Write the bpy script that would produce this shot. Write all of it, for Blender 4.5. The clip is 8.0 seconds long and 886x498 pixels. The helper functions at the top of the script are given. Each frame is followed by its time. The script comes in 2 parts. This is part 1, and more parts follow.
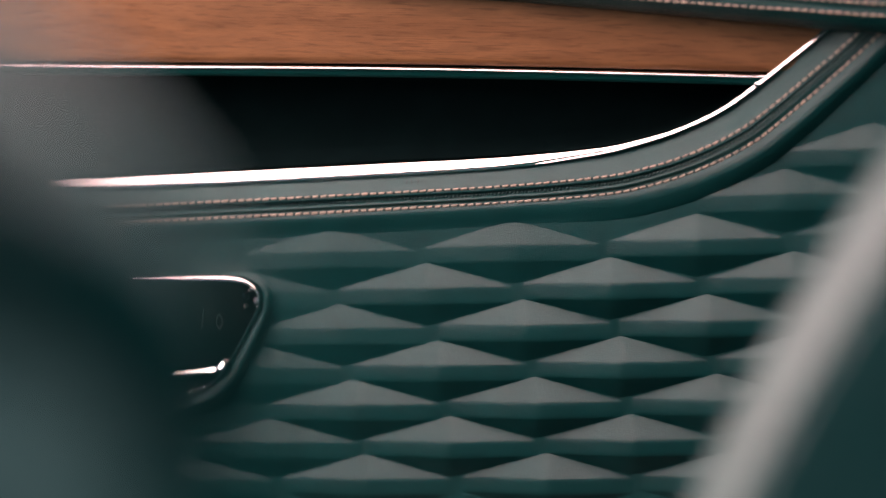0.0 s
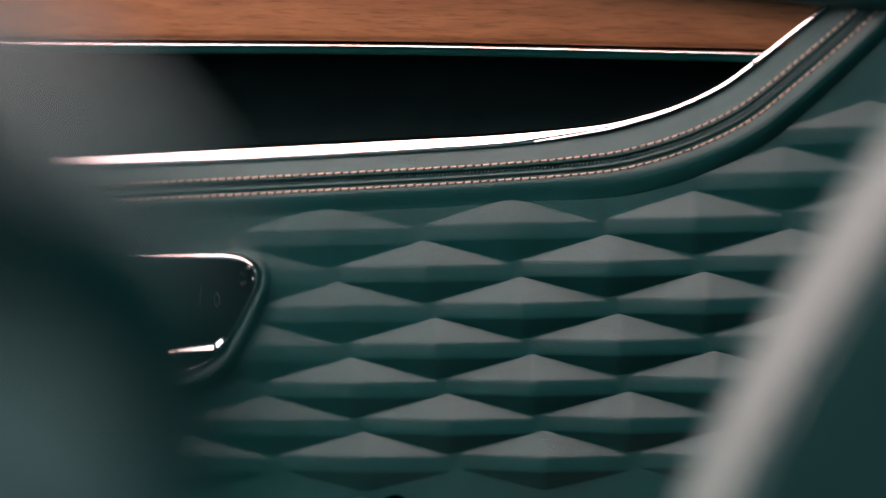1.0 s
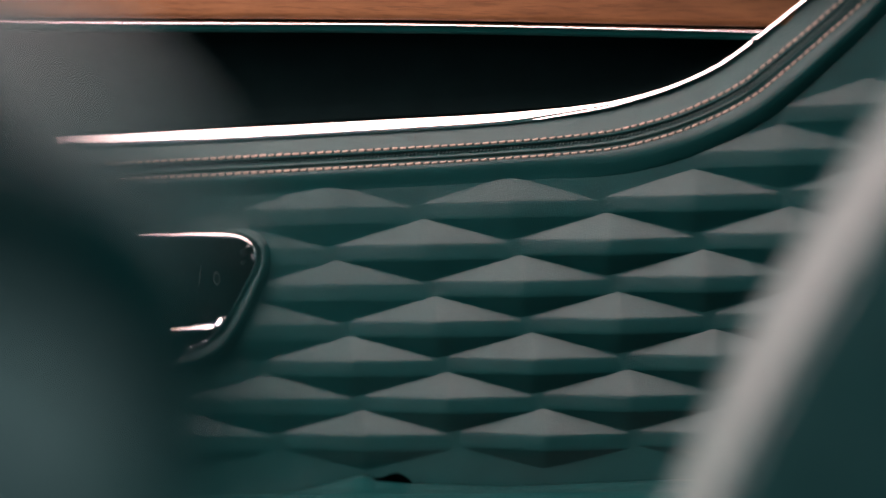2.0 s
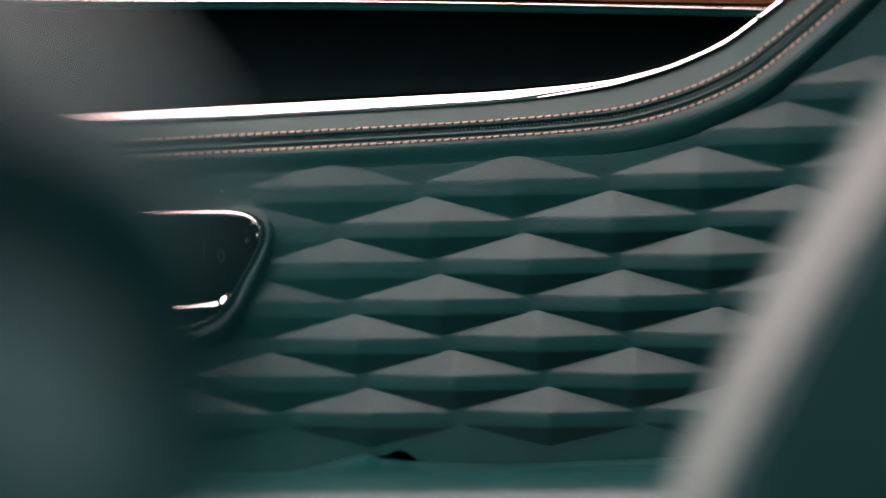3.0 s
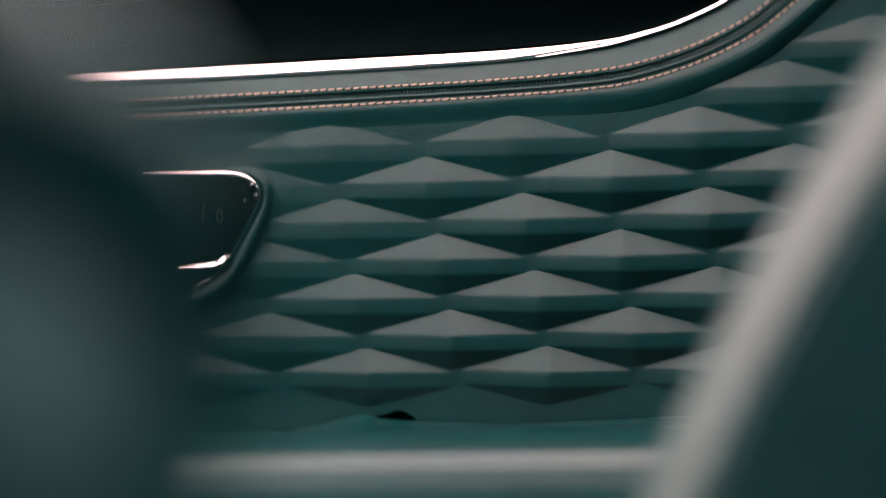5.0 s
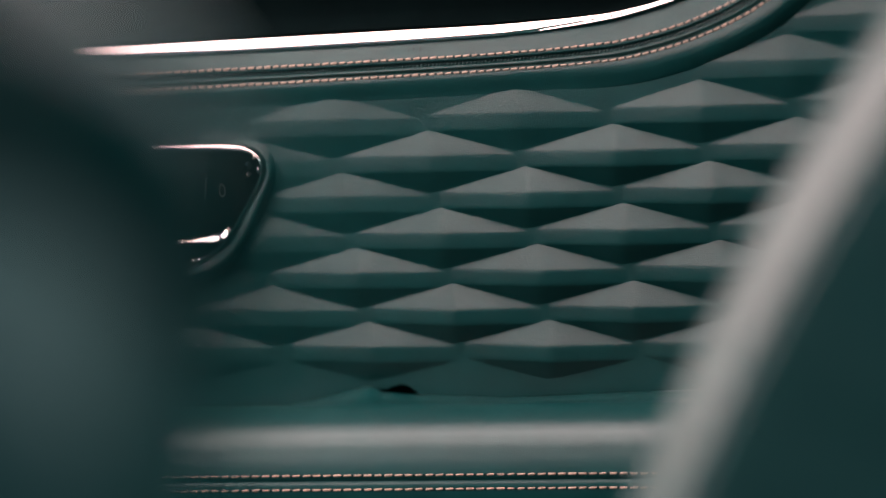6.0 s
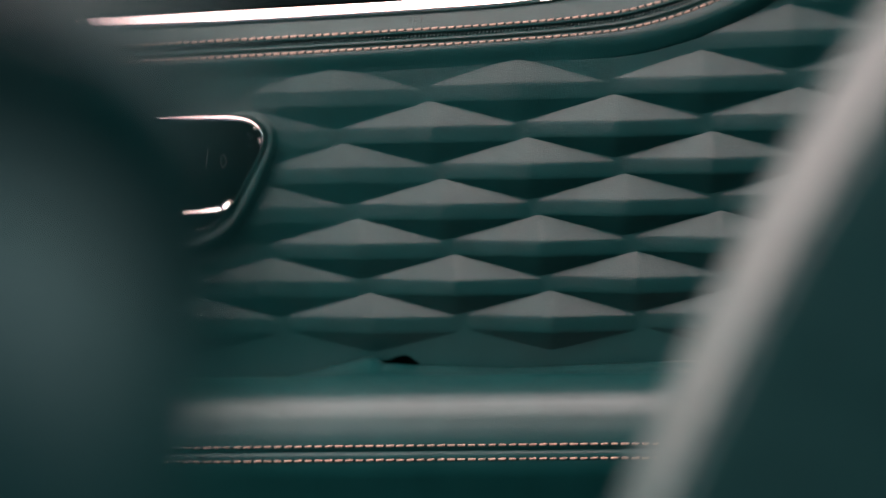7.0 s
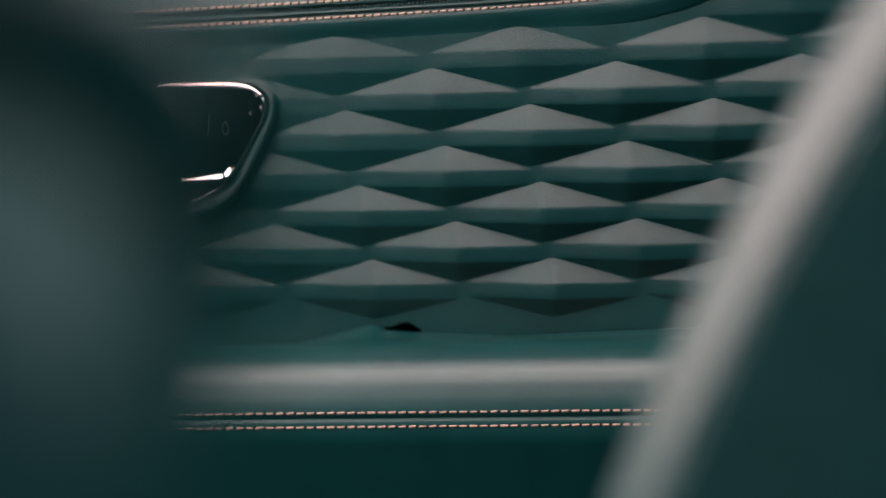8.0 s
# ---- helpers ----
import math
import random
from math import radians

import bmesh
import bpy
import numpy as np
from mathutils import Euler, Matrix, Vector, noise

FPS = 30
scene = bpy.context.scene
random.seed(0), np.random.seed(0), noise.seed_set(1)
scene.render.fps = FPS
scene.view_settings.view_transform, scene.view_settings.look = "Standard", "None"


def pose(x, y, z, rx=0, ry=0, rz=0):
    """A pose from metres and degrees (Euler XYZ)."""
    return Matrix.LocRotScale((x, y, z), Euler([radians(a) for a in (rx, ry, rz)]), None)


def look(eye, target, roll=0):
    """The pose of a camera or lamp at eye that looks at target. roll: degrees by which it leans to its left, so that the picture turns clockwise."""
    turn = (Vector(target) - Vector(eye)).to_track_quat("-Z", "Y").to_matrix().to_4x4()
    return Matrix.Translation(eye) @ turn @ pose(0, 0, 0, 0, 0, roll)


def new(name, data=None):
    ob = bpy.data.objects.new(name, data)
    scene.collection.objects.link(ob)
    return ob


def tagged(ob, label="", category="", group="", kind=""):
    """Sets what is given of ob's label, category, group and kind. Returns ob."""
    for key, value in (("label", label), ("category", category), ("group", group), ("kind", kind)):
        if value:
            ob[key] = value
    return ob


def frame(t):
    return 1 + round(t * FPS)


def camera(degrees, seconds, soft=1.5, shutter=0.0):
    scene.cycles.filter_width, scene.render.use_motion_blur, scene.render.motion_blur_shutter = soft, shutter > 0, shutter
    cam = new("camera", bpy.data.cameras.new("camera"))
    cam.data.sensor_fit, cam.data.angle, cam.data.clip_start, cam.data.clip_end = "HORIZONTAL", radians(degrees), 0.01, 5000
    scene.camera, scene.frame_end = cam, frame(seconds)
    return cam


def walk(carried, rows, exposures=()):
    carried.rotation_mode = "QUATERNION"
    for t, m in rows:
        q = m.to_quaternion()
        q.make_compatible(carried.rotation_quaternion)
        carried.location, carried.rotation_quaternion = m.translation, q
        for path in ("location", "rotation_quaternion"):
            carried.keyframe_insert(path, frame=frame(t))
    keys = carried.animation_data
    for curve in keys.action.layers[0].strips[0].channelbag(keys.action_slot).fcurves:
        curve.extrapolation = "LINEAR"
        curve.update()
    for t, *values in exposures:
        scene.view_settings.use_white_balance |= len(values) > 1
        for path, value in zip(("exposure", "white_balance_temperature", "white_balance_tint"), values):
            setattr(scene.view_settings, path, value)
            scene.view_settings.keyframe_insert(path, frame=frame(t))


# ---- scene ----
# ---- camera ----
cam = camera(24, 8.0, 1.5)
cam.data.dof.use_dof = True
cam.data.dof.focus_distance = 0.955
cam.data.dof.aperture_fstop = 2.75
# the head tilts about a point behind the lens, so the eye sinks a little as it tilts down
PATH = [
    (0.0, pose(0.00003, -0.94944, 0.23945, 78.216, -0.149, 0.006)),
    (0.5, pose(0.00007, -0.94951, 0.23912, 77.915, -0.170, -0.026)),
    (1.0, pose(0.00010, -0.94958, 0.23881, 77.642, -0.137, -0.063)),
    (1.5, pose(0.00012, -0.94964, 0.23852, 77.373, -0.076, -0.090)),
    (1.7, pose(0.00012, -0.94967, 0.23840, 77.264, -0.064, -0.100)),
    (2.8, pose(0.00002, -0.94984, 0.23767, 76.608, -0.020, -0.015)),
    (3.0, pose(-0.00001, -0.94986, 0.23756, 76.511, -0.020, 0.014)),
    (3.5, pose(-0.00004, -0.94992, 0.23732, 76.288, 0.008, 0.037)),
    (4.0, pose(0.00000, -0.95000, 0.23700, 76.000, 0.000, 0.000)),
    (4.5, pose(0.00002, -0.95007, 0.23673, 75.755, 0.010, -0.022)),
    (4.7, pose(0.00002, -0.95010, 0.23662, 75.655, 0.018, -0.033)),
    (5.8, pose(-0.00004, -0.95030, 0.23583, 74.936, 0.080, 0.004)),
    (6.0, pose(-0.00005, -0.95034, 0.23569, 74.806, 0.082, 0.020)),
    (6.5, pose(-0.00004, -0.95045, 0.23528, 74.432, 0.082, 0.016)),
    (7.0, pose(-0.00009, -0.95057, 0.23487, 74.055, 0.119, 0.051)),
    (7.5, pose(-0.00013, -0.95068, 0.23448, 73.696, 0.140, 0.074)),
    (8.0, pose(-0.00015, -0.95084, 0.23394, 73.205, 0.126, 0.099)),
]
walk(cam, PATH)

# ---- world and light ----
world = bpy.data.worlds.new("sky")
scene.world = world
world.use_nodes = True
wn = world.node_tree
sky = wn.nodes.new("ShaderNodeTexSky")
sky.sky_type = "NISHITA"
sky.sun_disc = False
sky.sun_elevation = radians(50)
sky.sun_rotation = radians(200)
wn.links.new(sky.outputs["Color"], wn.nodes["Background"].inputs["Color"])
wn.nodes["Background"].inputs["Strength"].default_value = 0.08


def window_light(name, place, target, wide, high, watts, colour):
    """The sky's light in an opening of the cabin."""
    data = bpy.data.lights.new(name, "AREA")
    data.shape, data.size, data.size_y = "RECTANGLE", wide, high
    data.energy, data.color = watts, colour
    ob = new(name, data)
    ob.matrix_world = look(place, target)
    return ob


# overhead lamp added to light the chrome and upper facets, its opening unseen
window_light("roof_window_light", (-0.22, -0.32, 0.645), (-0.22, -0.32, -1.0), 1.10, 0.62, 16.4, (1.0, 0.64, 0.61))
window_light("side_window_light", (0.50, -1.49, 0.51), (0.3, 0.0, 0.1), 0.75, 0.16, 2.65, (0.78, 1.0, 0.98))
window_light("door_window_light", (-0.08, 0.19, 0.40), (-0.08, -1.0, 0.35), 1.1, 0.30, 1.25, (1.0, 0.92, 0.90))
window_light("windscreen_light", (-0.89, -0.29, 0.44), (0.1, -0.40, 0.12), 0.40, 0.36, 8.3, (1.0, 0.73, 0.68))


# ---- materials ----
def material(name, colour, rough=0.5, metal=0.0):
    mat = bpy.data.materials.new(name)
    mat.use_nodes = True
    b = mat.node_tree.nodes["Principled BSDF"]
    b.inputs["Base Color"].default_value = (*colour, 1)
    b.inputs["Roughness"].default_value = rough
    b.inputs["Metallic"].default_value = metal
    return mat, mat.node_tree, b


def place_node(tree, scale):
    g = tree.nodes.new("ShaderNodeNewGeometry")
    m = tree.nodes.new("ShaderNodeMapping")
    m.inputs["Scale"].default_value = scale
    tree.links.new(g.outputs["Position"], m.inputs["Vector"])
    return m.outputs["Vector"]


def ramp(tree, source, low, high, start=0.3, end=0.7):
    r = tree.nodes.new("ShaderNodeValToRGB")
    r.color_ramp.elements[0].position, r.color_ramp.elements[1].position = start, end
    r.color_ramp.elements[0].color = low if len(low) == 4 else (*low, 1)
    r.color_ramp.elements[1].color = high if len(high) == 4 else (*high, 1)
    tree.links.new(source, r.inputs["Fac"])
    return r.outputs["Color"]


def noise_node(tree, vector, scale, detail=4.0):
    n = tree.nodes.new("ShaderNodeTexNoise")
    n.inputs["Scale"].default_value, n.inputs["Detail"].default_value = scale, detail
    tree.links.new(vector, n.inputs["Vector"])
    return n.outputs["Fac"]


def leather(name, dark, light, rough=0.5, grain=0.35, shine=0.5, pores=2500):
    """Pebbled hide: fine cells, soft creases, uneven gloss."""
    mat, tree, b = material(name, dark, rough)
    vec = place_node(tree, (1, 1, 1))
    tree.links.new(ramp(tree, noise_node(tree, vec, 60), dark, light), b.inputs["Base Color"])
    r = ramp(tree, noise_node(tree, vec, 220), (rough - 0.02,) * 3, (rough + 0.03,) * 3)
    tree.links.new(r, b.inputs["Roughness"])
    b.inputs["Specular IOR Level"].default_value = shine
    cells = tree.nodes.new("ShaderNodeTexVoronoi")
    cells.inputs["Scale"].default_value = pores
    tree.links.new(vec, cells.inputs["Vector"])
    cells.inputs["Randomness"].default_value = 0.92
    mix = tree.nodes.new("ShaderNodeMath")
    mix.operation = "MULTIPLY_ADD"
    mix.inputs[1].default_value = 0.06
    tree.links.new(noise_node(tree, vec, 1600, 2), mix.inputs[0])
    tree.links.new(cells.outputs["Distance"], mix.inputs[2])
    bump = tree.nodes.new("ShaderNodeBump")
    bump.inputs["Strength"].default_value, bump.inputs["Distance"].default_value = grain, 0.0005
    bump.invert = True
    tree.links.new(mix.outputs[0], bump.inputs["Height"])
    tree.links.new(bump.outputs["Normal"], b.inputs["Normal"])
    return mat


GREEN = leather("green_leather", (0.001, 0.039, 0.0395), (0.0018, 0.049, 0.0495), 0.35, 0.42, 0.51)
GREEN.node_tree.nodes["Principled BSDF"].inputs["Specular Tint"].default_value = (0.96, 1.0, 1.0, 1.0)
ARM_GREEN = leather("armrest_leather", (0.0015, 0.036, 0.0365), (0.0025, 0.045, 0.0455), 0.30, 0.15, 0.66, 2300)
ARM_GREEN.node_tree.nodes["Principled BSDF"].inputs["Specular Tint"].default_value = (0.80, 1.0, 1.0, 1.0)
SEAT_GREEN = leather("seat_leather", (0.0015, 0.056, 0.056), (0.003, 0.068, 0.067), 0.41, 0.15, 0.83)
# dark colour that stands in for shade in needle holes and creases
SEAM_SHADE = leather("seam_shade", (0.008, 0.02, 0.021), (0.012, 0.028, 0.029), 0.55, 0.2)
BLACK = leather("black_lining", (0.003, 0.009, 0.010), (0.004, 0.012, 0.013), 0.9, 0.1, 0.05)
LINER = leather("dark_headlining", (0.006, 0.026, 0.027), (0.010, 0.036, 0.037), 0.9, 0.1)
LIP_GREEN = leather("pocket_lip_leather", (0.001, 0.060, 0.056), (0.002, 0.072, 0.067), 0.6, 0.2, 0.12)
CARPET = leather("dark_carpet", (0.003, 0.026, 0.026), (0.006, 0.036, 0.036), 0.95, 0.6)

CHROME, ctree, cb = material("chrome", (0.85, 0.86, 0.86), 0.07, 1.0)
ctree.links.new(ramp(ctree, noise_node(ctree, place_node(ctree, (1, 1, 1)), 90), (0.05,) * 3, (0.10,) * 3), cb.inputs["Roughness"])
GLOSS, gtree, gb = material("black_gloss", (0.001, 0.0015, 0.0018), 0.06)
gtree.links.new(ramp(gtree, noise_node(gtree, place_node(gtree, (1, 1, 1)), 150), (0.04,) * 3, (0.09,) * 3), gb.inputs["Roughness"])
gb.inputs["Specular IOR Level"].default_value = 0.25
MARK = material("grey_print", (0.03, 0.037, 0.037), 0.5)[0]

THREAD, ttree, tb = material("copper_thread", (0.55, 0.33, 0.25), 0.6)
tvec = place_node(ttree, (1, 1, 1))
ttree.links.new(ramp(ttree, noise_node(ttree, tvec, 900), (0.27, 0.225, 0.18), (0.43, 0.365, 0.295)), tb.inputs["Base Color"])
DARK_THREAD = material("dark_thread", (0.05, 0.11, 0.11), 0.4)[0]

WOOD, wtree, wb = material("walnut_veneer", (0.32, 0.14, 0.07), 0.42)
wvec = place_node(wtree, (9, 9, 60))
wfig = noise_node(wtree, place_node(wtree, (6, 6, 26)), 2.0, 4)
wwarp = wtree.nodes.new("ShaderNodeVectorMath")
wwarp.operation = "MULTIPLY_ADD"
wwarp.inputs[1].default_value = (0.0, 0.0, 1.1)
wtree.links.new(wfig, wwarp.inputs[0])
wtree.links.new(wvec, wwarp.inputs[2])
wgrain = noise_node(wtree, wwarp.outputs[0], 3.0, 9)
wgrain.node.inputs["Roughness"].default_value = 0.68
wtone = ramp(wtree, wgrain, (0.132, 0.062, 0.025), (0.215, 0.103, 0.042), 0.30, 0.70)
wpore = ramp(wtree, noise_node(wtree, place_node(wtree, (75, 75, 1050)), 1.0, 2), (0.45, 0.37, 0.33), (1, 1, 1), 0.32, 0.46)
wmul = wtree.nodes.new("ShaderNodeMix")
wmul.data_type, wmul.blend_type = "RGBA", "MULTIPLY"
wmul.inputs["Factor"].default_value = 0.58
wtree.links.new(wtone, wmul.inputs["A"])
wtree.links.new(wpore, wmul.inputs["B"])
wslant = wtree.nodes.new("ShaderNodeMapping")
wslant.inputs["Rotation"].default_value = (0.0, 0.16, 0.0)
wslant.inputs["Scale"].default_value = (10, 10, 95)
wtree.links.new(place_node(wtree, (1, 1, 1)), wslant.inputs["Vector"])
wstreak = ramp(wtree, noise_node(wtree, wslant.outputs["Vector"], 1.0, 2), (0.80, 0.76, 0.73), (1, 1, 1), 0.34, 0.50)
wmix = wtree.nodes.new("ShaderNodeMix")
wmix.data_type, wmix.blend_type = "RGBA", "MULTIPLY"
wmix.inputs["Factor"].default_value = 0.75
wtree.links.new(wmul.outputs["Result"], wmix.inputs["A"])
wtree.links.new(wstreak, wmix.inputs["B"])
wtree.links.new(wmix.outputs["Result"], wb.inputs["Base Color"])
wbump = wtree.nodes.new("ShaderNodeBump")
wbump.inputs["Strength"].default_value, wbump.inputs["Distance"].default_value = 0.25, 0.0004
wtree.links.new(noise_node(wtree, place_node(wtree, (12, 12, 500)), 4.0, 3), wbump.inputs["Height"])
wtree.links.new(wbump.outputs["Normal"], wb.inputs["Normal"])
wb.inputs["Specular IOR Level"].default_value = 0.35


# ---- building helpers ----
def mesh_of(name, verts, faces, mat, smooth=True):
    me = bpy.data.meshes.new(name)
    me.from_pydata([tuple(v) for v in verts], [], faces)
    me.materials.append(mat)
    if smooth:
        me.polygons.foreach_set("use_smooth", [True] * len(me.polygons))
    me.update()
    return me


def part(name, me, parent=None, label="", kind=""):
    ob = new(name, me)
    if parent is not None:
        ob.parent = parent
    return tagged(ob, label, kind=kind)


def spline(points, step):
    """Evenly spaced points on a smooth curve (Catmull-Rom, centripetal enough for gentle bends)."""
    p = np.array(points, float)
    p = np.vstack([2 * p[0] - p[1], p, 2 * p[-1] - p[-2]])
    out = []
    for a, b, c, d in zip(p, p[1:], p[2:], p[3:]):
        for t in np.linspace(0, 1, 40, endpoint=False):
            out.append(0.5 * (2 * b + (c - a) * t + (2 * a - 5 * b + 4 * c - d) * t**2 + (3 * b - a - 3 * c + d) * t**3))
    out = np.array(out + [p[-2]])
    s = np.concatenate([[0], np.cumsum(np.linalg.norm(np.diff(out, axis=0), axis=1))])
    at = np.linspace(0, s[-1], max(2, int(s[-1] / step) + 1))
    return np.stack([np.interp(at, s, out[:, i]) for i in range(p.shape[1])], 1)


def normals2(path):
    """Normals of a curve in the plane x, z, to the right of its way."""
    d = np.gradient(path, axis=0)
    d /= np.linalg.norm(d, axis=1)[:, None]
    return np.stack([d[:, 1], -d[:, 0]], 1), d


def grid_faces(rows, cols, closed=False):
    f = []
    for i in range(rows - 1):
        for j in range(cols if closed else cols - 1):
            k = (j + 1) % cols
            f.append((i * cols + j, i * cols + k, (i + 1) * cols + k, (i + 1) * cols + j))
    return f


def sweep(name, path, profile, mat, widths=None, closed=False, caps=False, push=None):
    """A profile of (offset along the normal, depth y) drawn along a path in x, z. widths scales the section along the way, a profile may be given for each point, push shifts it in depth."""
    path, prof = np.asarray(path), np.asarray(profile)
    n, _ = normals2(path)
    verts = []
    for i, (c, m) in enumerate(zip(path, n)):
        w = 1.0 if widths is None else widths[i]
        for o, y in (prof if prof.ndim == 2 else prof[i]):
            verts.append((c[0] + m[0] * o * w, y * w + (0.0 if push is None else push[i]), c[1] + m[1] * o * w))
    k = prof.shape[-2]
    faces = grid_faces(len(path), k, closed)
    if caps:
        faces += [tuple(range(k)), tuple(range((len(path) - 1) * k, len(path) * k))[::-1]]
    return mesh_of(name, verts, faces, mat)


def smooth_profile(points, step=0.0008):
    return spline(points, step)


def stitch_mesh(name, length, radius, mat):
    """One thread between two needle holes: a bowed capsule along x that dives at both ends."""
    verts, rings, k = [], 7, 6
    for i in range(rings):
        t = i / (rings - 1) * 2 - 1
        r = radius * math.sqrt(max(0.25, 1 - t**8))
        for j in range(k):
            a = 2 * math.pi * j / k
            verts.append((t * length / 2, r * math.cos(a) * 0.8 + radius * 0.7 * t**6, r * math.sin(a)))
    faces = grid_faces(rings, k, True) + [tuple(range(k))[::-1], tuple(range((rings - 1) * k, rings * k))]
    return mesh_of(name, verts, faces, mat)


def stitch_row(name, me, path, depth, parent, lean=0.0, jitter=0.05):
    """Stitches along a path in x, z, each leaning a little, with a flat dark disc between every two for the shade in a
    needle hole.
    """
    _, d = normals2(np.asarray(path))
    verts, faces = [], []
    for (x0, z0), (x1, z1) in zip(path, path[1:]):
        x, z = (x0 + x1) / 2, (z0 + z1) / 2
        y = depth(x, z) if callable(depth) else depth
        for a in range(8):
            verts.append((x + 0.00062 * math.cos(a * math.pi / 4), y - 0.00012, z + 0.00052 * math.sin(a * math.pi / 4)))
        faces.append(tuple(range(len(verts) - 8, len(verts))))
    part("seam_hole", mesh_of("seam_hole", verts, faces, SEAM_SHADE, False), parent, "flat dark discs for the shade in the needle holes", "stuff")
    for (x, z), (dx, dz) in zip(path, d):
        ob = part(name, me, parent)
        a = math.atan2(dz, dx) + lean + random.uniform(-jitter, jitter)
        y = depth(x, z) if callable(depth) else depth
        ob.location = (x, y, z)
        ob.rotation_euler = (0, -a, 0)
        k = random.uniform(0.94, 1.06)
        ob.scale = (k, 1, random.uniform(0.9, 1.1))


# ---- the door ----
door = tagged(new("car_door"), "dark green leather car door panel with walnut veneer and chrome trim", "car door")

# quilted leather sheet
sheet_x = np.concatenate([np.arange(-0.34, -0.0399, 0.01), np.arange(-0.036, -0.0099, 0.001), np.arange(-0.005, 0.341, 0.01)])


def contact(x):
    """Height of the armrest's rear edge against the panel."""
    return float(np.interp(x, [-0.34, -0.135, -0.103, -0.078, -0.0595, -0.048, -0.040, -0.036, -0.033, -0.030, -0.015, 0.03, 0.10, 0.34],
                           [-0.112, -0.107, -0.104, -0.1003, -0.0958, -0.0926, -0.0902, -0.0897, -0.0907, -0.0925, -0.0937, -0.0956, -0.0923, -0.084]))


def notch(x):
    """The sheet's lower edge gapes over the armrest in one place."""
    if not -0.0315 < x < -0.0125:
        return 0.0
    t = (x + 0.0315) / 0.019
    return 0.0036 * math.sin(math.pi * t**1.35) ** 1.5


def spine_raw(step):
    return spline([(-0.330, 0.0650), (-0.2431, 0.0681), (-0.1700, 0.0709), (-0.0996, 0.0748), (-0.0215, 0.0792), (0.0304, 0.0825), (0.0693, 0.0870),
                   (0.0874, 0.0907), (0.1080, 0.0971), (0.1285, 0.1069), (0.1436, 0.1179), (0.1587, 0.1302), (0.1766, 0.1453), (0.1918, 0.1591), (0.208, 0.174)], step)


SPINE = spine_raw(0.003)
rows, verts = 40, []
for r in range(rows):
    for x in sheet_x:
        low = contact(x) + (notch(x) if notch(x) > 0 else -0.012)
        high = min(0.19, float(np.interp(x, SPINE[:, 0], SPINE[:, 1])) - 0.012)
        verts.append((x, 0.0, low + (high - low) * r / (rows - 1)))
xs = sheet_x
panel = part("quilted_panel", mesh_of("quilted_panel", verts, grid_faces(rows, len(xs)), GREEN), door, "dark green leather panel embossed with diamonds")


def pad_mesh(width, band, rise, height):
    """One embossed diamond: a level band across the middle, facets falling away above and below."""
    us = np.concatenate([np.linspace(-0.99, -0.74, 7), np.linspace(-0.66, -0.08, 8), np.linspace(-0.04, 0.04, 3), np.linspace(0.08, 0.66, 8), np.linspace(0.74, 0.99, 7)])
    verts = []
    for u in us:
        edge = rise * (1 - abs(u)) * 1.02
        levels = np.concatenate([-band / 2 - edge * np.array([1, 0.86, 0.7, 0.5, 0.3, 0.14, 0.05]), band / 2 * np.array([-1, -0.6, 0, 0.6, 1]),
                                 band / 2 + edge * np.array([0.05, 0.14, 0.3, 0.5, 0.7, 0.86, 1])])
        for z in levels:
            e = abs(z) - band / 2
            d = 0.5 * (e + math.sqrt(e * e + 0.0004**2)) / rise
            r = 1.02 - math.sqrt(u * u + 0.0012) / 0.93 - d
            r = 0.5 * (r + math.sqrt(r * r + 0.0009)) - 0.009
            verts.append((u * width / 2, -height * r, z - 0.0009 * abs(u)))
    return mesh_of("diamond_pad", verts, grid_faces(len(us), 19), GREEN)


PITCH, STEP = 0.0855, 0.01875
PAD = pad_mesh(PITCH * 1.01, 0.0076, 0.0112, 0.0068)
for r in range(-2, 7):
    for k in range(-3, 4):
        u = k + (0.5 if r % 2 else 0.0)
        slope = 0.040 - 0.0052 * r
        x = 0.033 + 0.0029 * r + u * PITCH
        z = 0.0551 - STEP * r - 0.0150 + slope * u * PITCH
        limit = float(np.interp(x, SPINE[:, 0], SPINE[:, 1]))
        if z + 0.015 > limit - 0.0195 or x < -0.16 or x > 0.26 or (x < -0.1 and z > -0.04):
            continue
        pad = part("diamond_pad", PAD, panel)
        pad.location = (x, 0.0, z)
        pad.rotation_euler = (0, 0.018 - slope, 0)
        # pads are flattened where less light falls, so the fade is in their shape
        soft = min(1.0, max(0.26, 0.31 + (x + 0.075) * 5.2))
        if r >= 3:
            soft = min(1.0, soft + (0.11 if r < 4 else 0.24))
        if r <= 1 and x < -0.03:
            soft *= 0.8
        if r == 0 and -0.03 < x < 0.09:
            soft *= 0.6
        if r <= 0 and x > 0.12:
            soft *= 0.5
        elif r <= 1 and x > 0.09:
            soft *= 0.78
        pad.scale = (1, soft, 1)

# padded trim that follows the pocket's lower rim
TRIM = smooth_profile([(0.0010, 0.005), (0.0022, 0.0022), (0.0036, 0.0008), (0.0068, -0.0015), (0.0098, -0.0035), (0.0120, -0.0042), (0.0129, -0.0036), (0.0137, -0.0018), (0.0145, -0.0018), (0.0151, -0.0029),
                       (0.0160, -0.0036), (0.0169, -0.0029), (0.0176, -0.0025), (0.0190, -0.0032), (0.0207, -0.0036), (0.0228, -0.0034), (0.0250, -0.0029), (0.0275, -0.0022), (0.0300, -0.0017), (0.0315, -0.0010)], 0.0005) + np.array([0.0, 0.0018])
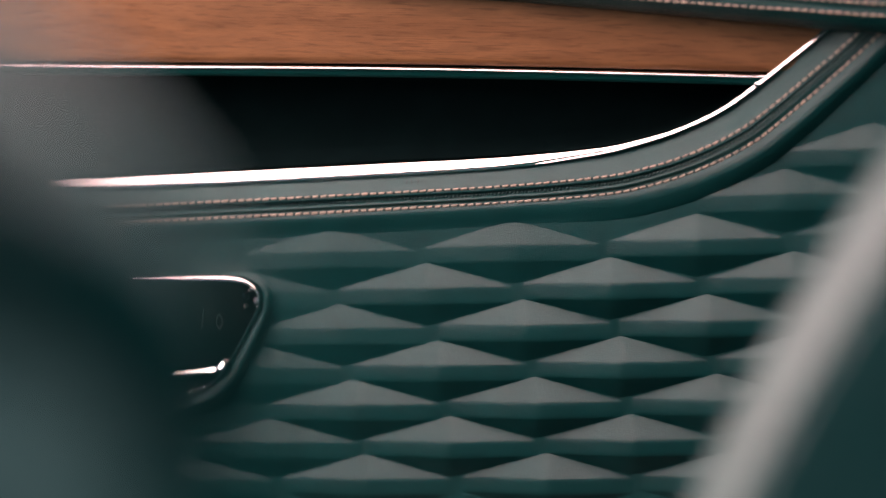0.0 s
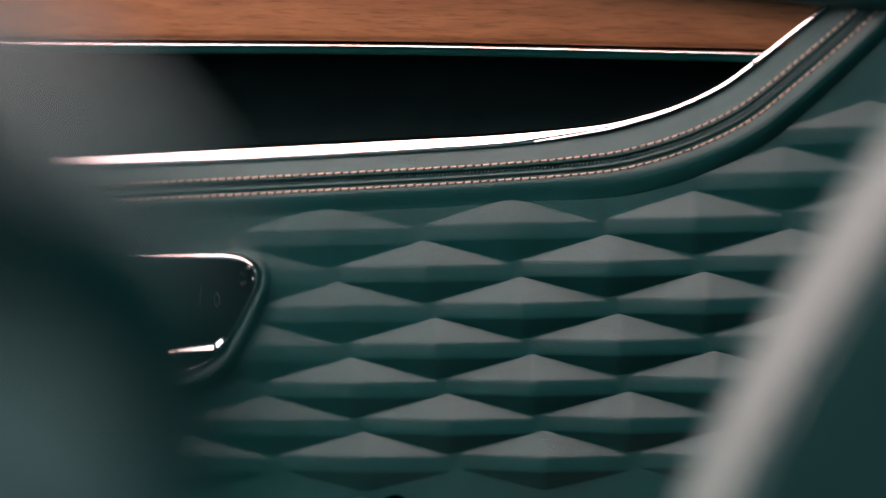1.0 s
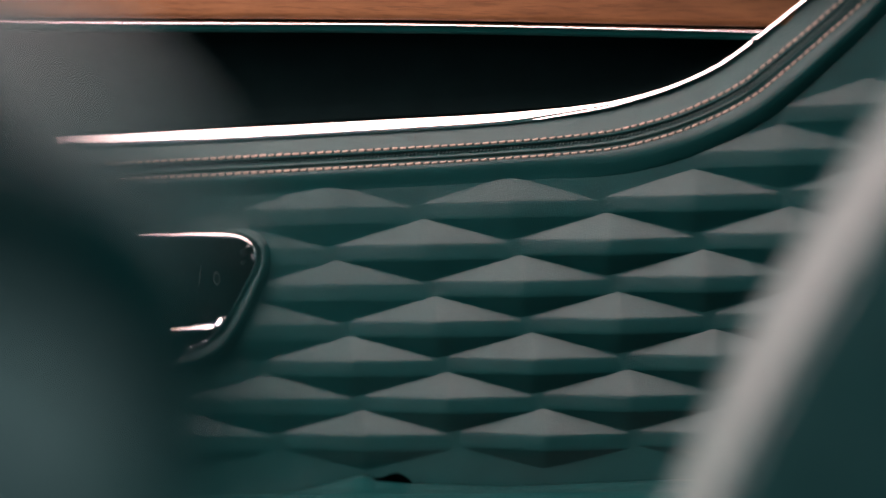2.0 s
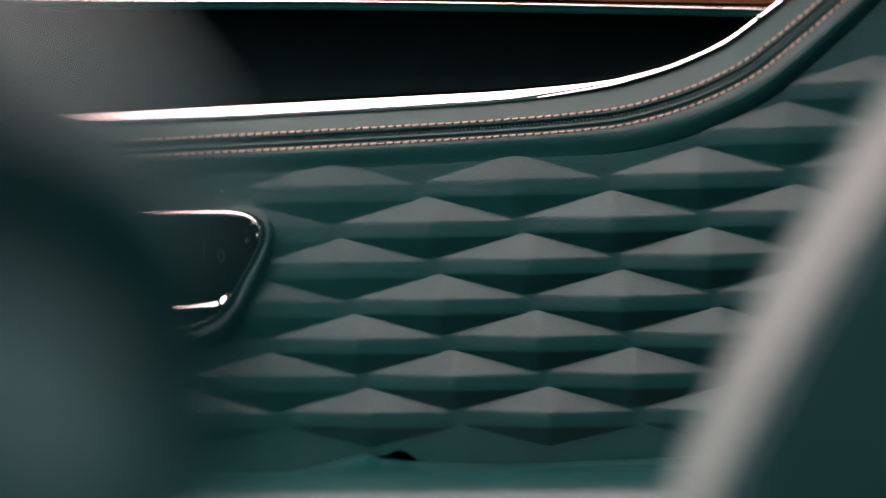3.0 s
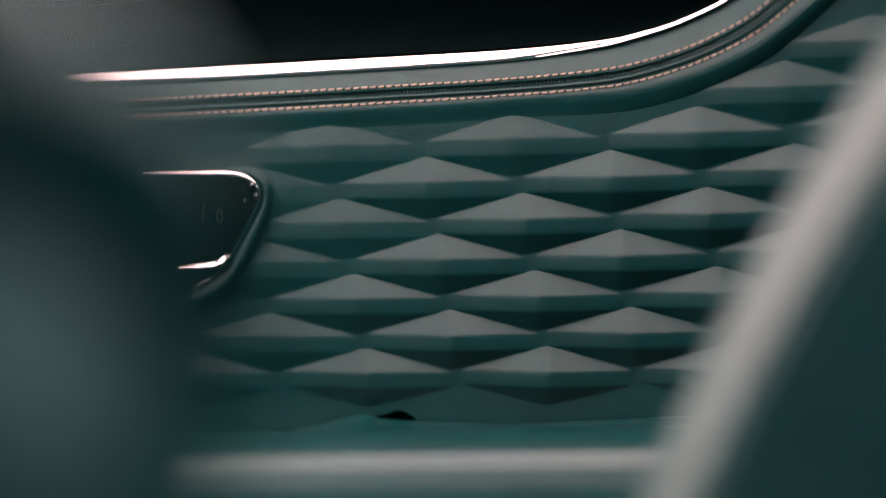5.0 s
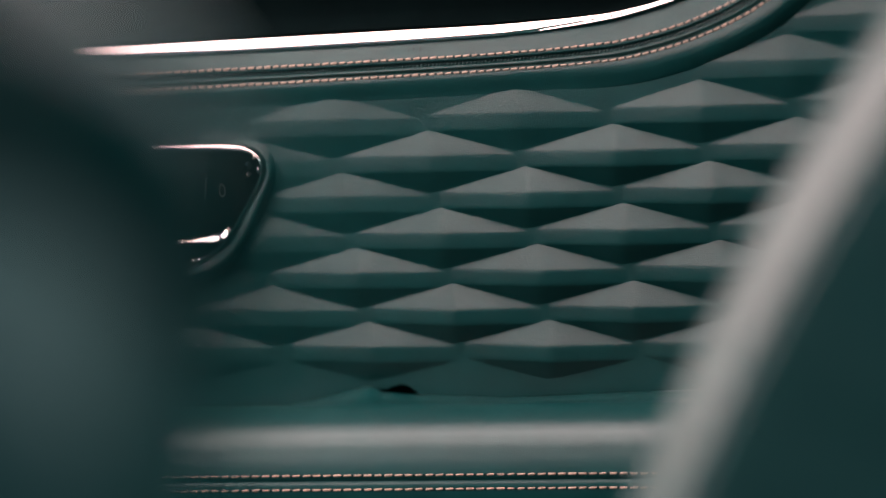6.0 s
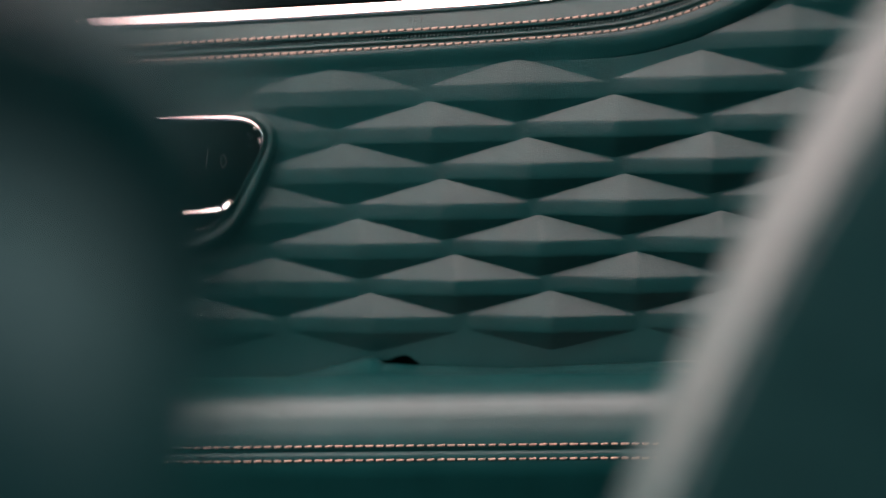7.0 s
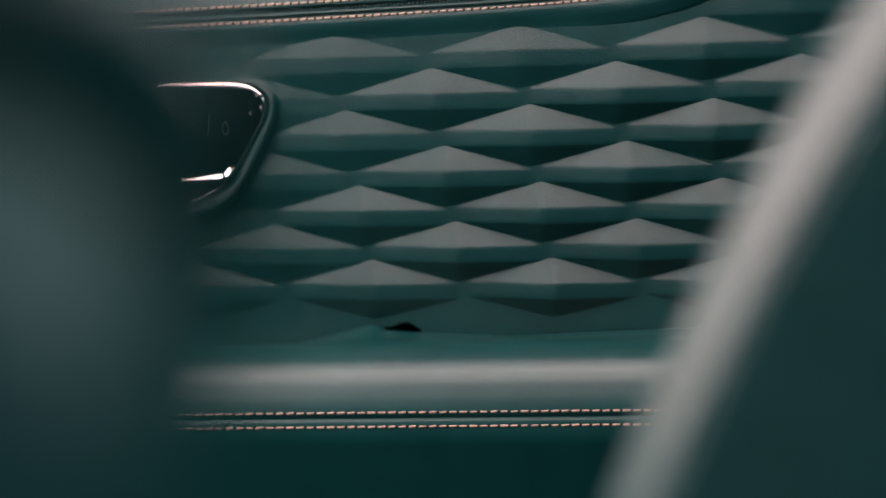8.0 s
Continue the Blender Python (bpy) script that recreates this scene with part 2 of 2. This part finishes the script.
# on the bend the upper strip lies flatter and stands off the chrome, the seam is shallower and the lower edge runs out softly
BEND = np.stack([TRIM[:, 0], np.interp(TRIM[:, 0], [0.0010, 0.0022, 0.0036, 0.0050, 0.0068, 0.0098, 0.0120, 0.0129, 0.0137, 0.0147, 0.0160, 0.0172, 0.0186, 0.0207, 0.0223, 0.0243, 0.0268, 0.0293, 0.0315],
                                       [0.0042, 0.0040, 0.0036, 0.0029, 0.0012, -0.0023, -0.0034, -0.0030, -0.0019, -0.0020, -0.0026, -0.0021, -0.0020, -0.0032, -0.0039, -0.0042, -0.0034, -0.0019, -0.0004])], 1)


def trim_section(x):
    return TRIM + (BEND - TRIM) * float(np.interp(x, [0.05, 0.15], [0, 1]))


def trim_depth(x, off):
    """How far the trim's face stands out at an offset from its upper edge."""
    section = trim_section(x)
    return float(np.interp(off, section[:, 0], section[:, 1])) * trim_width(x)


def trim_width(x):
    """The trim swells round the bend and narrows towards the rail."""
    return float(np.interp(x, [0.03, 0.085, 0.135, 0.165, 0.195], [1.0, 1.09, 1.07, 0.98, 0.88]))


trim = part("padded_trim", sweep("padded_trim", SPINE, [trim_section(x) for x, _ in SPINE], GREEN, [trim_width(x) for x, _ in SPINE]), door, "dark green leather trim with copper double stitching")


def offset_path(off, step):
    p = spine_raw(0.001)
    n, _ = normals2(p)
    return spline((p + n * off * np.array([[trim_width(x)] for x, _ in p]))[::12], step)


STITCH = stitch_mesh("stitch", 0.0033, 0.00060, THREAD)
stitch_row("stitch", STITCH, [p for p in offset_path(0.0108, 0.0038) if -0.2 < p[0] < 0.2], lambda x, z: trim_depth(x, 0.0108) - 0.0001, trim, 0.08)
stitch_row("stitch", STITCH, [p for p in offset_path(0.0186, 0.0038) if -0.2 < p[0] < 0.21], lambda x, z: trim_depth(x, 0.0186) - 0.0002, trim, 0.08)
# dark slivers on the trim, painted shade of three small creases
CREASE = stitch_mesh("leather_crease", 0.0040, 0.00018, SEAM_SHADE)
for x, z, lean in ((-0.0166, 0.0722, 1.35), (-0.0140, 0.0724, 1.75), (-0.0112, 0.0727, 1.40)):
    crease = part("leather_crease", CREASE, trim)
    crease.location = (x, trim_depth(x, 0.0072) - 0.0001, z)
    crease.rotation_euler = (0, -lean, 0)
TICK = stitch_mesh("seam_tick", 0.0019, 0.00042, DARK_THREAD)
lay = offset_path(0.0141, 0.00175)
_, heads = normals2(lay)
ticks = bmesh.new()
for (x, z), (dx, dz) in zip(lay, heads):
    if -0.2 < x < 0.2:
        n = len(ticks.verts)
        ticks.from_mesh(TICK)
        ticks.verts.ensure_lookup_table()
        bmesh.ops.transform(ticks, matrix=Matrix.Translation((x, trim_depth(x, 0.0141) - 0.0009, z)) @ Matrix.Rotation(-math.atan2(dz, dx) - 1.05, 4, "Y"), verts=ticks.verts[n:])
hatch = bpy.data.meshes.new("seam_thread")
ticks.to_mesh(hatch)
hatch.materials.append(DARK_THREAD)
part("seam_thread", hatch, trim, "dark whipped seam thread", "stuff")

# chrome rim of the pocket
along = np.linspace(0, 1, len(SPINE))
width = np.interp(SPINE[:, 0], [-0.3, -0.02, 0.04, 0.085, 0.11, 0.2], [0.9, 0.95, 0.78, 0.40, 0.25, 0.22])
RIM = [(-0.0024, 0.010), (-0.0027, 0.005), (-0.0025, 0.0026), (-0.0018, 0.0012), (0.0006, -0.0004), (0.0020, -0.0012), (0.0032, -0.0015), (0.0040, -0.0004), (0.0040, 0.004)]
RIM = smooth_profile(RIM, 0.0003)


def rim_reflection_section(x):
    """A shallow groove, added in place of a dark reflection, crosses the rim's face slantwise where it begins to bend
    and narrow.
    """
    deep = float(np.interp(x, [0.030, 0.050, 0.085, 0.110], [0, 1, 1, 0]))
    mid = float(np.interp(x, [0.030, 0.110], [0.0034, -0.0004]))
    return np.stack([RIM[:, 0], RIM[:, 1] + 0.0010 * deep * np.exp(-(((RIM[:, 0] - mid) / 0.0006) ** 2))], 1)


part("chrome_rim", sweep("chrome_rim", SPINE, [rim_reflection_section(x) for x, _ in SPINE], CHROME, width, push=[0.0022] * len(SPINE)), door, "polished chrome pocket rim")

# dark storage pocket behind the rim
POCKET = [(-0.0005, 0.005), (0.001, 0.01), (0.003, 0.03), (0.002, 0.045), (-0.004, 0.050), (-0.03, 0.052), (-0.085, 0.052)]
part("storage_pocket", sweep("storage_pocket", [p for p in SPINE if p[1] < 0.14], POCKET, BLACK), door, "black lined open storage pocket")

# walnut veneer with a chrome lower edge
LOW = spline([(-0.34, 0.1268), (-0.2023, 0.1261), (-0.0215, 0.1255), (0.144, 0.1225), (0.180, 0.1216)], 0.004)
SHORT = [p for p in LOW if p[0] < 0.1505]
VENEER = [(-0.001, 0.050), (-0.0012, 0.009), (-0.002, 0.0048), (-0.0035, 0.0036), (-0.015, 0.0044), (-0.030, 0.0056), (-0.045, 0.0075), (-0.06, 0.012)]
part("veneer_strip", sweep("veneer_strip", LOW, smooth_profile(VENEER, 0.002), WOOD), door, "reddish brown walnut veneer strip")
EDGE = [(-0.0004, 0.008), (-0.0004, 0.0034), (-0.0002, 0.0028), (0.0002, 0.0022), (0.0006, 0.0020), (0.0009, 0.0028), (0.0010, 0.006)]
part("veneer_edge", sweep("veneer_edge", SHORT, smooth_profile(EDGE, 0.0005), CHROME), door, "thin chrome edge")
pip = bmesh.new()
bmesh.ops.create_uvsphere(pip, u_segments=10, v_segments=6, radius=0.0010, matrix=Matrix.Translation((0.1438, 0.0010, 0.1184)) @ Matrix.Diagonal((1, 0.8, 1.4, 1)))
clip = bpy.data.meshes.new("trim_clip")
pip.to_mesh(clip)
clip.materials.append(CHROME)
part("trim_clip", clip, door, "tiny chrome trim clip")
LIP = [(0.0010, 0.035), (0.0046, 0.025), (0.0050, 0.009), (0.0040, 0.0052), (0.0020, 0.0042), (0.0010, 0.0046)]
part("pocket_lip", sweep("pocket_lip", SHORT, smooth_profile(LIP, 0.0008), LIP_GREEN), door)

# stitched leather rail over the veneer
RAILP = spline([(-0.34, 0.1742), (-0.1976, 0.1676), (0.0, 0.1585), (0.06, 0.1550), (0.17, 0.1462), (0.1988, 0.1444), (0.34, 0.1368)], 0.006)
SEWN = spline([(-0.34, 0.1708), (-0.1976, 0.1642), (0.0295, 0.1540), (0.1988, 0.1444), (0.34, 0.1368)], 0.006)
RAIL = smooth_profile([(0.002, 0.029), (0.0015, 0.006), (0.0004, -0.0015), (-0.0025, -0.0062), (-0.0055, -0.0086), (-0.0085, -0.0096), (-0.0100, -0.0092), (-0.0115, -0.0102),
                       (-0.0150, -0.0106), (-0.024, -0.0090), (-0.034, -0.001), (-0.045, 0.029)], 0.001)


def rail_push(x):
    """The rail grows thicker towards the rear."""
    return float(np.interp(x, [-0.15, 0.03, 0.2], [0.011, 0.004, -0.007]))


rail = part("door_rail", sweep("door_rail", RAILP, RAIL, GREEN, push=[rail_push(x) for x, _ in RAILP]), door, "dark green leather door rail with copper stitching")
rn, _ = normals2(SEWN)
stitch_row("stitch", STITCH, spline((SEWN - rn * 0.0074), 0.0038)[60:], lambda x, z: -0.0096 + rail_push(x) + 0.0012 * min(1.0, max(0.0, (0.17 - x) / 0.15)), rail, 0.08)
stitch_row("stitch", STITCH, spline((SEWN - rn * 0.0127), 0.0038)[60:], lambda x, z: -0.0106 + rail_push(x), rail, 0.08)

# control panel
OUT = spline([(-0.178, 0.0268), (-0.141, 0.0274), (-0.1104, 0.0281), (-0.0990, 0.0279), (-0.0913, 0.0262), (-0.0862, 0.0220), (-0.0852, 0.0166), (-0.0872, 0.0106), (-0.0905, 0.0045),
              (-0.0955, -0.0045), (-0.1008, -0.0135), (-0.1088, -0.0224), (-0.1176, -0.0266), (-0.1254, -0.0284), (-0.145, -0.0300), (-0.178, -0.0305)], 0.0018)
control = part("control_panel", mesh_of("control_panel", [(x, -0.0042, z) for x, z in OUT], [tuple(range(len(OUT)))], GLOSS, False), door, "gloss black switch panel with chrome surround")
BEZEL = [(-0.0013, -0.001), (-0.0015, -0.0044), (-0.0012, -0.0054), (0.0010, -0.0068), (0.0014, -0.0066), (0.0016, -0.0054), (0.0016, -0.001)]
part("chrome_surround", sweep("chrome_surround", OUT, BEZEL, CHROME, np.interp(np.linspace(0, 1, len(OUT)), [0, 0.36, 0.42, 0.70, 0.8, 1], [1, 1, 0.45, 0.45, 0.8, 0.8]), push=[-0.0022 * k for k in np.interp(np.linspace(0, 1, len(OUT)), [0, 0.36, 0.42, 0.70, 0.8, 1], [0, 0, 1, 1, 0.4, 0.4])]), control, "bright chrome surround")
SURROUND = smooth_profile([(-0.0006, -0.002), (-0.0012, -0.0030), (-0.0022, -0.0044), (-0.0036, -0.0062), (-0.0050, -0.0070), (-0.0064, -0.0068), (-0.0078, -0.0056), (-0.0092, -0.0034), (-0.0108, -0.0012), (-0.013, 0.0012)], 0.0006)
part("leather_surround", sweep("leather_surround", OUT, SURROUND, GREEN, np.interp(np.linspace(0, 1, len(OUT)), [0, 0.36, 0.44, 0.56, 0.66, 1], [0.12, 0.12, 0.55, 0.85, 1.0, 1.1])), control, "dark green rounded leather surround")
LEVER = spline([(-0.150, -0.0198), (-0.1278, -0.0180), (-0.1120, -0.0163), (-0.1052, -0.0150), (-0.1015, -0.0114)], 0.0012)
lw = np.interp(np.linspace(0, 1, len(LEVER)), [0, 0.5, 0.8, 0.92, 1], [0.75, 0.85, 1.0, 1.2, 1.0])
LEVP = [(-0.0017, -0.0042), (-0.0016, -0.0052), (-0.0008, -0.0057), (0.0000, -0.0062), (0.0010, -0.0068), (0.0014, -0.0068), (0.0017, -0.0062), (0.0016, -0.0042)]
part("switch_lever", sweep("switch_lever", LEVER, LEVP, CHROME, lw, True, True), control, "chrome switch lever")


def cap_piece(x, z, wide, high, lean):
    """A small faceted chrome end cap in the corner of the switch panel."""
    c, sn = math.cos(lean), math.sin(lean)
    verts = []
    for k, y in ((1.0, -0.0042), (0.85, -0.0060), (0.35, -0.0072)):
        for a in range(6):
            u, v = wide * k * math.cos(a * math.pi / 3), high * k * math.sin(a * math.pi / 3)
            verts.append((x + u * c - v * sn, y, z + u * sn + v * c))
    return mesh_of("end_cap", verts, grid_faces(3, 6, True) + [(12, 13, 14, 15, 16, 17)], CHROME, False)


for x, z, wide, high, lean in ((-0.0893, 0.0226, 0.0016, 0.0011, 0.6), (-0.0916, 0.0192, 0.0009, 0.0020, 0.5), (-0.0872, 0.0172, 0.0008, 0.0021, 0.2), (-0.0920, 0.0148, 0.0008, 0.0011, 0.3)):
    part("end_cap", cap_piece(x, z, wide, high, lean), control, "faceted chrome end cap")


def ring_mark(x, z, wide, high):
    ang = np.linspace(0, 2 * math.pi, 20, endpoint=False)
    verts = [(x + math.cos(a) * wide * k, -0.0046, z + math.sin(a) * high * k) for k in (1.0, 0.72) for a in ang]
    n = len(ang)
    return mesh_of("switch_mark", verts, [(i, (i + 1) % n, n + (i + 1) % n, n + i) for i in range(n)], MARK, False)


part("switch_mark", ring_mark(-0.1042, 0.0072, 0.0016, 0.0034), control, "faint grey outline symbol")
part("switch_mark", mesh_of("switch_mark", [(-0.1128, -0.0046, 0.004), (-0.1122, -0.0046, 0.004), (-0.1112, -0.0046, 0.0135), (-0.1118, -0.0046, 0.0135)], [(0, 1, 2, 3)], MARK, False), control)
part("switch_mark", ring_mark(-0.1200, 0.0084, 0.0010, 0.0026), control)

# dark hollow behind the gaping lower edge of the sheet
HOLLOW = [(x, y, z) for z, y in ((-0.125, 0.0012), (-0.100, 0.010), (-0.085, 0.012), (-0.080, 0.0014)) for x in (-0.045, -0.035, -0.012, -0.004)]
part("seam_gap", mesh_of("seam_gap", HOLLOW, grid_faces(4, 4), BLACK), door, "small dark gap above the armrest")

# armrest
AX = np.concatenate([np.arange(-0.34, -0.0701, 0.005), np.arange(-0.07, -0.0101, 0.001), np.arange(-0.005, 0.341, 0.005)])

FRONT = spline([(-0.024, -0.0922), (-0.028, -0.0926), (-0.032, -0.0934), (-0.0355, -0.0945), (-0.0385, -0.0958), (-0.0410, -0.0974), (-0.0432, -0.0992), (-0.0450, -0.1012), (-0.0470, -0.1038), (-0.0491, -0.1072), (-0.0510, -0.1105), (-0.0528, -0.1142), (-0.0538, -0.1172), (-0.0529, -0.1183), (-0.0538, -0.1193),
                (-0.0547, -0.1213), (-0.0555, -0.1256), (-0.0556, -0.1300), (-0.0550, -0.1350), (-0.0532, -0.150), (-0.050, -0.180), (-0.04, -0.24), (-0.035, -0.40), (-0.03, -0.598)], 0.0010)
FRONT = [p for i, p in enumerate(FRONT) if p[1] > -0.14 or i % 12 == 0]
verts = []
for x in AX:
    c = contact(x)
    tilt = (x + 0.05) * 0.008
    line = [(0.002, c - 0.012), (-0.0005, c - 0.003), (-0.0015, c - 0.0006)]
    for j in range(1, 8):
        t = j / 8
        s = t * t * (3 - 2 * t)
        line.append((-0.0015 - 0.0225 * t, c * (1 - s) + (-0.0922 + tilt) * s - 0.0008 * math.sin(math.pi * t)))
    line += [(y, z + tilt) for y, z in FRONT]
    verts += [(x, y, z) for y, z in line]
armrest = part("armrest", mesh_of("armrest", verts, grid_faces(len(AX), len(verts) // len(AX)), ARM_GREEN), door, "padded dark green leather armrest with copper double stitching")
LONG = stitch_mesh("stitch", 0.0038, 0.00058, THREAD)
stitch_row("stitch", LONG, [(x, -0.1158 + (x + 0.05) * 0.008) for x in np.arange(-0.20, 0.2, 0.0047)], -0.0536, armrest, 0.06)
stitch_row("stitch", LONG, [(x, -0.1222 + (x + 0.05) * 0.008) for x in np.arange(-0.20, 0.2, 0.0047)], -0.0551, armrest, 0.06)

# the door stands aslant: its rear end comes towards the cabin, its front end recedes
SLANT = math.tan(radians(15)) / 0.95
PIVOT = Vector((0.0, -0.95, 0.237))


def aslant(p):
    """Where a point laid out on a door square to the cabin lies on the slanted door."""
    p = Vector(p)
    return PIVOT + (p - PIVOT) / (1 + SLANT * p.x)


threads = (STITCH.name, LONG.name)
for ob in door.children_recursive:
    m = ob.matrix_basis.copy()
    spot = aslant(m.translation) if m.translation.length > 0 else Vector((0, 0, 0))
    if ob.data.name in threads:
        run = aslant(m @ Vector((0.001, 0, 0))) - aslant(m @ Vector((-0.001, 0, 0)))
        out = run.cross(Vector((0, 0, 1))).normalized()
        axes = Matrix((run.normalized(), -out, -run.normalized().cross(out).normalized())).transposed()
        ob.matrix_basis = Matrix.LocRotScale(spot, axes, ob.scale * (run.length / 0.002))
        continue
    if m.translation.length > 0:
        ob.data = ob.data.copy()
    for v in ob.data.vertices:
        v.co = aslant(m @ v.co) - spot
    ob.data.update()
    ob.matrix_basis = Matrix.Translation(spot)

# ---- rear seat: side of the backrest ----
rear = tagged(new("rear_seat"), "dark green leather rear seat backrest with rounded side bolster", "car seat")
SIDE = spline([(0.190, 0.290), (0.160, 0.2322), (0.1355, 0.1873), (0.1165, 0.1541), (0.1055, 0.1362), (0.0808, 0.0903), (0.0556, 0.0343), (0.0397, -0.0074), (0.019, -0.06), (-0.018, -0.15), (-0.09, -0.30), (-0.24, -0.598)], 0.006)
# lower down the shell swells towards the cabin
SWELL = [float(np.interp(z, [-0.598, -0.3, -0.05, 0.0, 0.03, 0.06, 0.09, 0.12], [-0.018, -0.018, -0.0136, -0.0078, -0.0045, -0.0018, -0.0004, 0.0])) for _, z in SIDE]
BOLSTER = smooth_profile([(-0.246, -0.0016), (-0.082, -0.0016), (-0.0287, -0.001), (-0.0140, -0.0004), (-0.0122, 0.0004), (-0.0114, 0.0016), (-0.0106, 0.0012), (-0.0094, 0.0020), (-0.0071, 0.0052), (-0.0041, 0.0102), (-0.0014, 0.0146), (-0.0003, 0.0168), (0.0, 0.0193), (-0.0033, 0.0254), (-0.0115, 0.0336), (-0.041, 0.0443), (-0.246, 0.0525)], 0.001)
SECTION = [(o, y - 0.4334) for o, y in BOLSTER]
turn = next(i for i, (o, y) in enumerate(SECTION) if o > -0.0114)
back = next(i for i, (o, y) in enumerate(SECTION) if y > -0.4047)
part("side_bolster", sweep("side_bolster", SIDE, SECTION[turn:back + 1], SEAT_GREEN, push=SWELL), rear, "rounded side bolster")
part("backrest", sweep("backrest", SIDE, SECTION[back:] + SECTION[:turn + 1], SEAT_GREEN, push=SWELL), rear, "flat leather backrest shell")

# ---- front seat: edge of the backrest, very near ----
front = tagged(new("front_seat"), "dark green leather front seat backrest with padded bolsters", "car seat")


def bolster(name, low, high, label):
    levels = np.concatenate([np.linspace(low, 0.07, 12), np.linspace(0.075, high, 68)]) if low < 0 else np.linspace(low, high, 80)
    edge_z = [-0.6, 0.0474, 0.0954, 0.1314, 0.145, 0.156, 0.166, 0.1724, 0.1834, 0.195, 0.200, 0.2072, 0.2218, 0.2634]
    edge_x = [-0.12, -0.040, -0.0315, -0.0277, -0.0260, -0.0252, -0.0240, -0.0236, -0.0262, -0.0314, -0.0357, -0.0425, -0.055, -0.088]
    bulge_z = [-0.6, 0.03, 0.06, 0.08, 0.0954, 0.12, 0.132, 0.136, 0.140, 0.144, 0.148, 0.152, 0.156, 0.160, 0.1638, 0.164, 0.168, 0.172, 0.178, 0.184, 0.190, 0.193, 0.196, 0.199, 0.202, 0.206, 0.2134, 0.2314, 0.2634]
    bulge_y = [0.0, 0.0352, 0.0322, 0.0290, 0.0264, 0.0240, 0.0228, 0.0222, 0.0214, 0.0204, 0.0191, 0.0176, 0.0159, 0.0141, 0.0126, 0.004, 0.0105, 0.0165, 0.0240, 0.0305, 0.0365, 0.0389, 0.0403, 0.0407, 0.0403, 0.0397, 0.0384, 0.033, 0.018]
    verts = []
    for level in levels:
        for o, d in [(-0.288, 0.016), (-0.16, 0.004), (-0.08, 0.0), (-0.048, 0.0), (-0.0256, 0.0), (-0.016, 0.0006), (-0.008, 0.0024), (-0.0028, 0.0064), (0.0, 0.0144), (-0.0024, 0.0336), (-0.0096, 0.048), (-0.032, 0.06), (-0.288, 0.072)]:
            x = float(np.interp(level, edge_z, edge_x)) + o
            # the crease between the bolsters runs down towards the edge
            slant = 0.9 * min(1.0, max(0.0, (level - 0.05) / 0.08)) * (min(-0.016, max(-0.06, x)) + 0.036)
            z = level - slant
            x = float(np.interp(z, edge_z, edge_x)) + o
            # its underside grows taller towards the edge
            tall = float(np.interp(x, [-0.045, -0.026], [1.0, 0.85]))
            b = float(np.interp(level if level < 0.1639 else 0.164 + (level - 0.164) * tall, bulge_z, bulge_y))
            k = 0.85 + 0.15 * min(1.0, max(0.0, -o / 0.024)) if b > 0 else 1.0
            verts.append((x, -0.694 - b * k + d, z))
    f = grid_faces(len(levels), 13, True) + [tuple(range(13)), tuple(range(79 * 13, 80 * 13))[::-1]]
    return part(name, mesh_of(name, verts, f, SEAT_GREEN), front, label)


bolster("upper_bolster", 0.164, 0.263, "upper padded bolster")
bolster("lower_bolster", -0.598, 0.1638, "lower padded bolster")


# ---- cabin shell ----
def box(name, lo, hi, mat, label, category):
    x0, y0, z0 = lo
    x1, y1, z1 = hi
    v = [(x0, y0, z0), (x1, y0, z0), (x1, y1, z0), (x0, y1, z0), (x0, y0, z1), (x1, y0, z1), (x1, y1, z1), (x0, y1, z1)]
    f = [(0, 3, 2, 1), (4, 5, 6, 7), (0, 1, 5, 4), (1, 2, 6, 5), (2, 3, 7, 6), (3, 0, 4, 7)]
    return tagged(new(name, mesh_of(name, v, f, mat, False)), label, category, kind="structure")


box("floor", (-0.9, -1.6, -0.64), (0.9, 0.27, -0.60), CARPET, "dark carpeted cabin floor", "floor")
box("wall_front", (-0.94, -1.6, -0.60), (-0.90, 0.27, 0.22), LINER, "plain cabin end", "wall")
box("wall_front_upper", (-0.94, -1.6, 0.61), (-0.90, 0.27, 0.66), LINER, "dark windscreen header", "wall")
box("wall_rear", (0.90, -1.6, -0.60), (0.94, 0.27, 0.66), LINER, "plain cabin end", "wall")
box("wall_opposite", (-0.9, -1.6, -0.60), (0.9, -1.52, 0.24), GREEN, "dark green leather door on the other side", "wall")
box("wall_opposite_header", (-0.9, -1.6, 0.60), (0.9, -1.52, 0.66), LINER, "dark window header", "wall")
box("wall_door_back", (-0.9, 0.22, -0.60), (0.9, 0.26, 0.20), BLACK, "dark inside of the door shell", "wall")
box("wall_door_header", (-0.9, 0.22, 0.60), (0.9, 0.26, 0.66), LINER, "dark window header", "wall")
v, f = [], []
ring = [(-0.94, -1.6), (0.94, -1.6), (0.94, 0.27), (-0.94, 0.27)]
# unseen opening, added and sized to fit the overhead lamp
hole = [(-0.80, -0.64), (0.36, -0.64), (0.36, 0.0), (-0.80, 0.0)]
for z in (0.66, 0.70):
    v += [(x, y, z) for x, y in ring + hole]
for i in range(4):
    j = (i + 1) % 4
    f += [(i, 4 + i, 4 + j, j), (8 + i, 8 + j, 12 + j, 12 + i), (i, j, 8 + j, 8 + i), (4 + i, 12 + i, 12 + j, 4 + j)]
tagged(new("ceiling", mesh_of("ceiling", v, f, LINER, False)), "dark headlining with an added opening for the roof lamp", "ceiling", kind="structure")
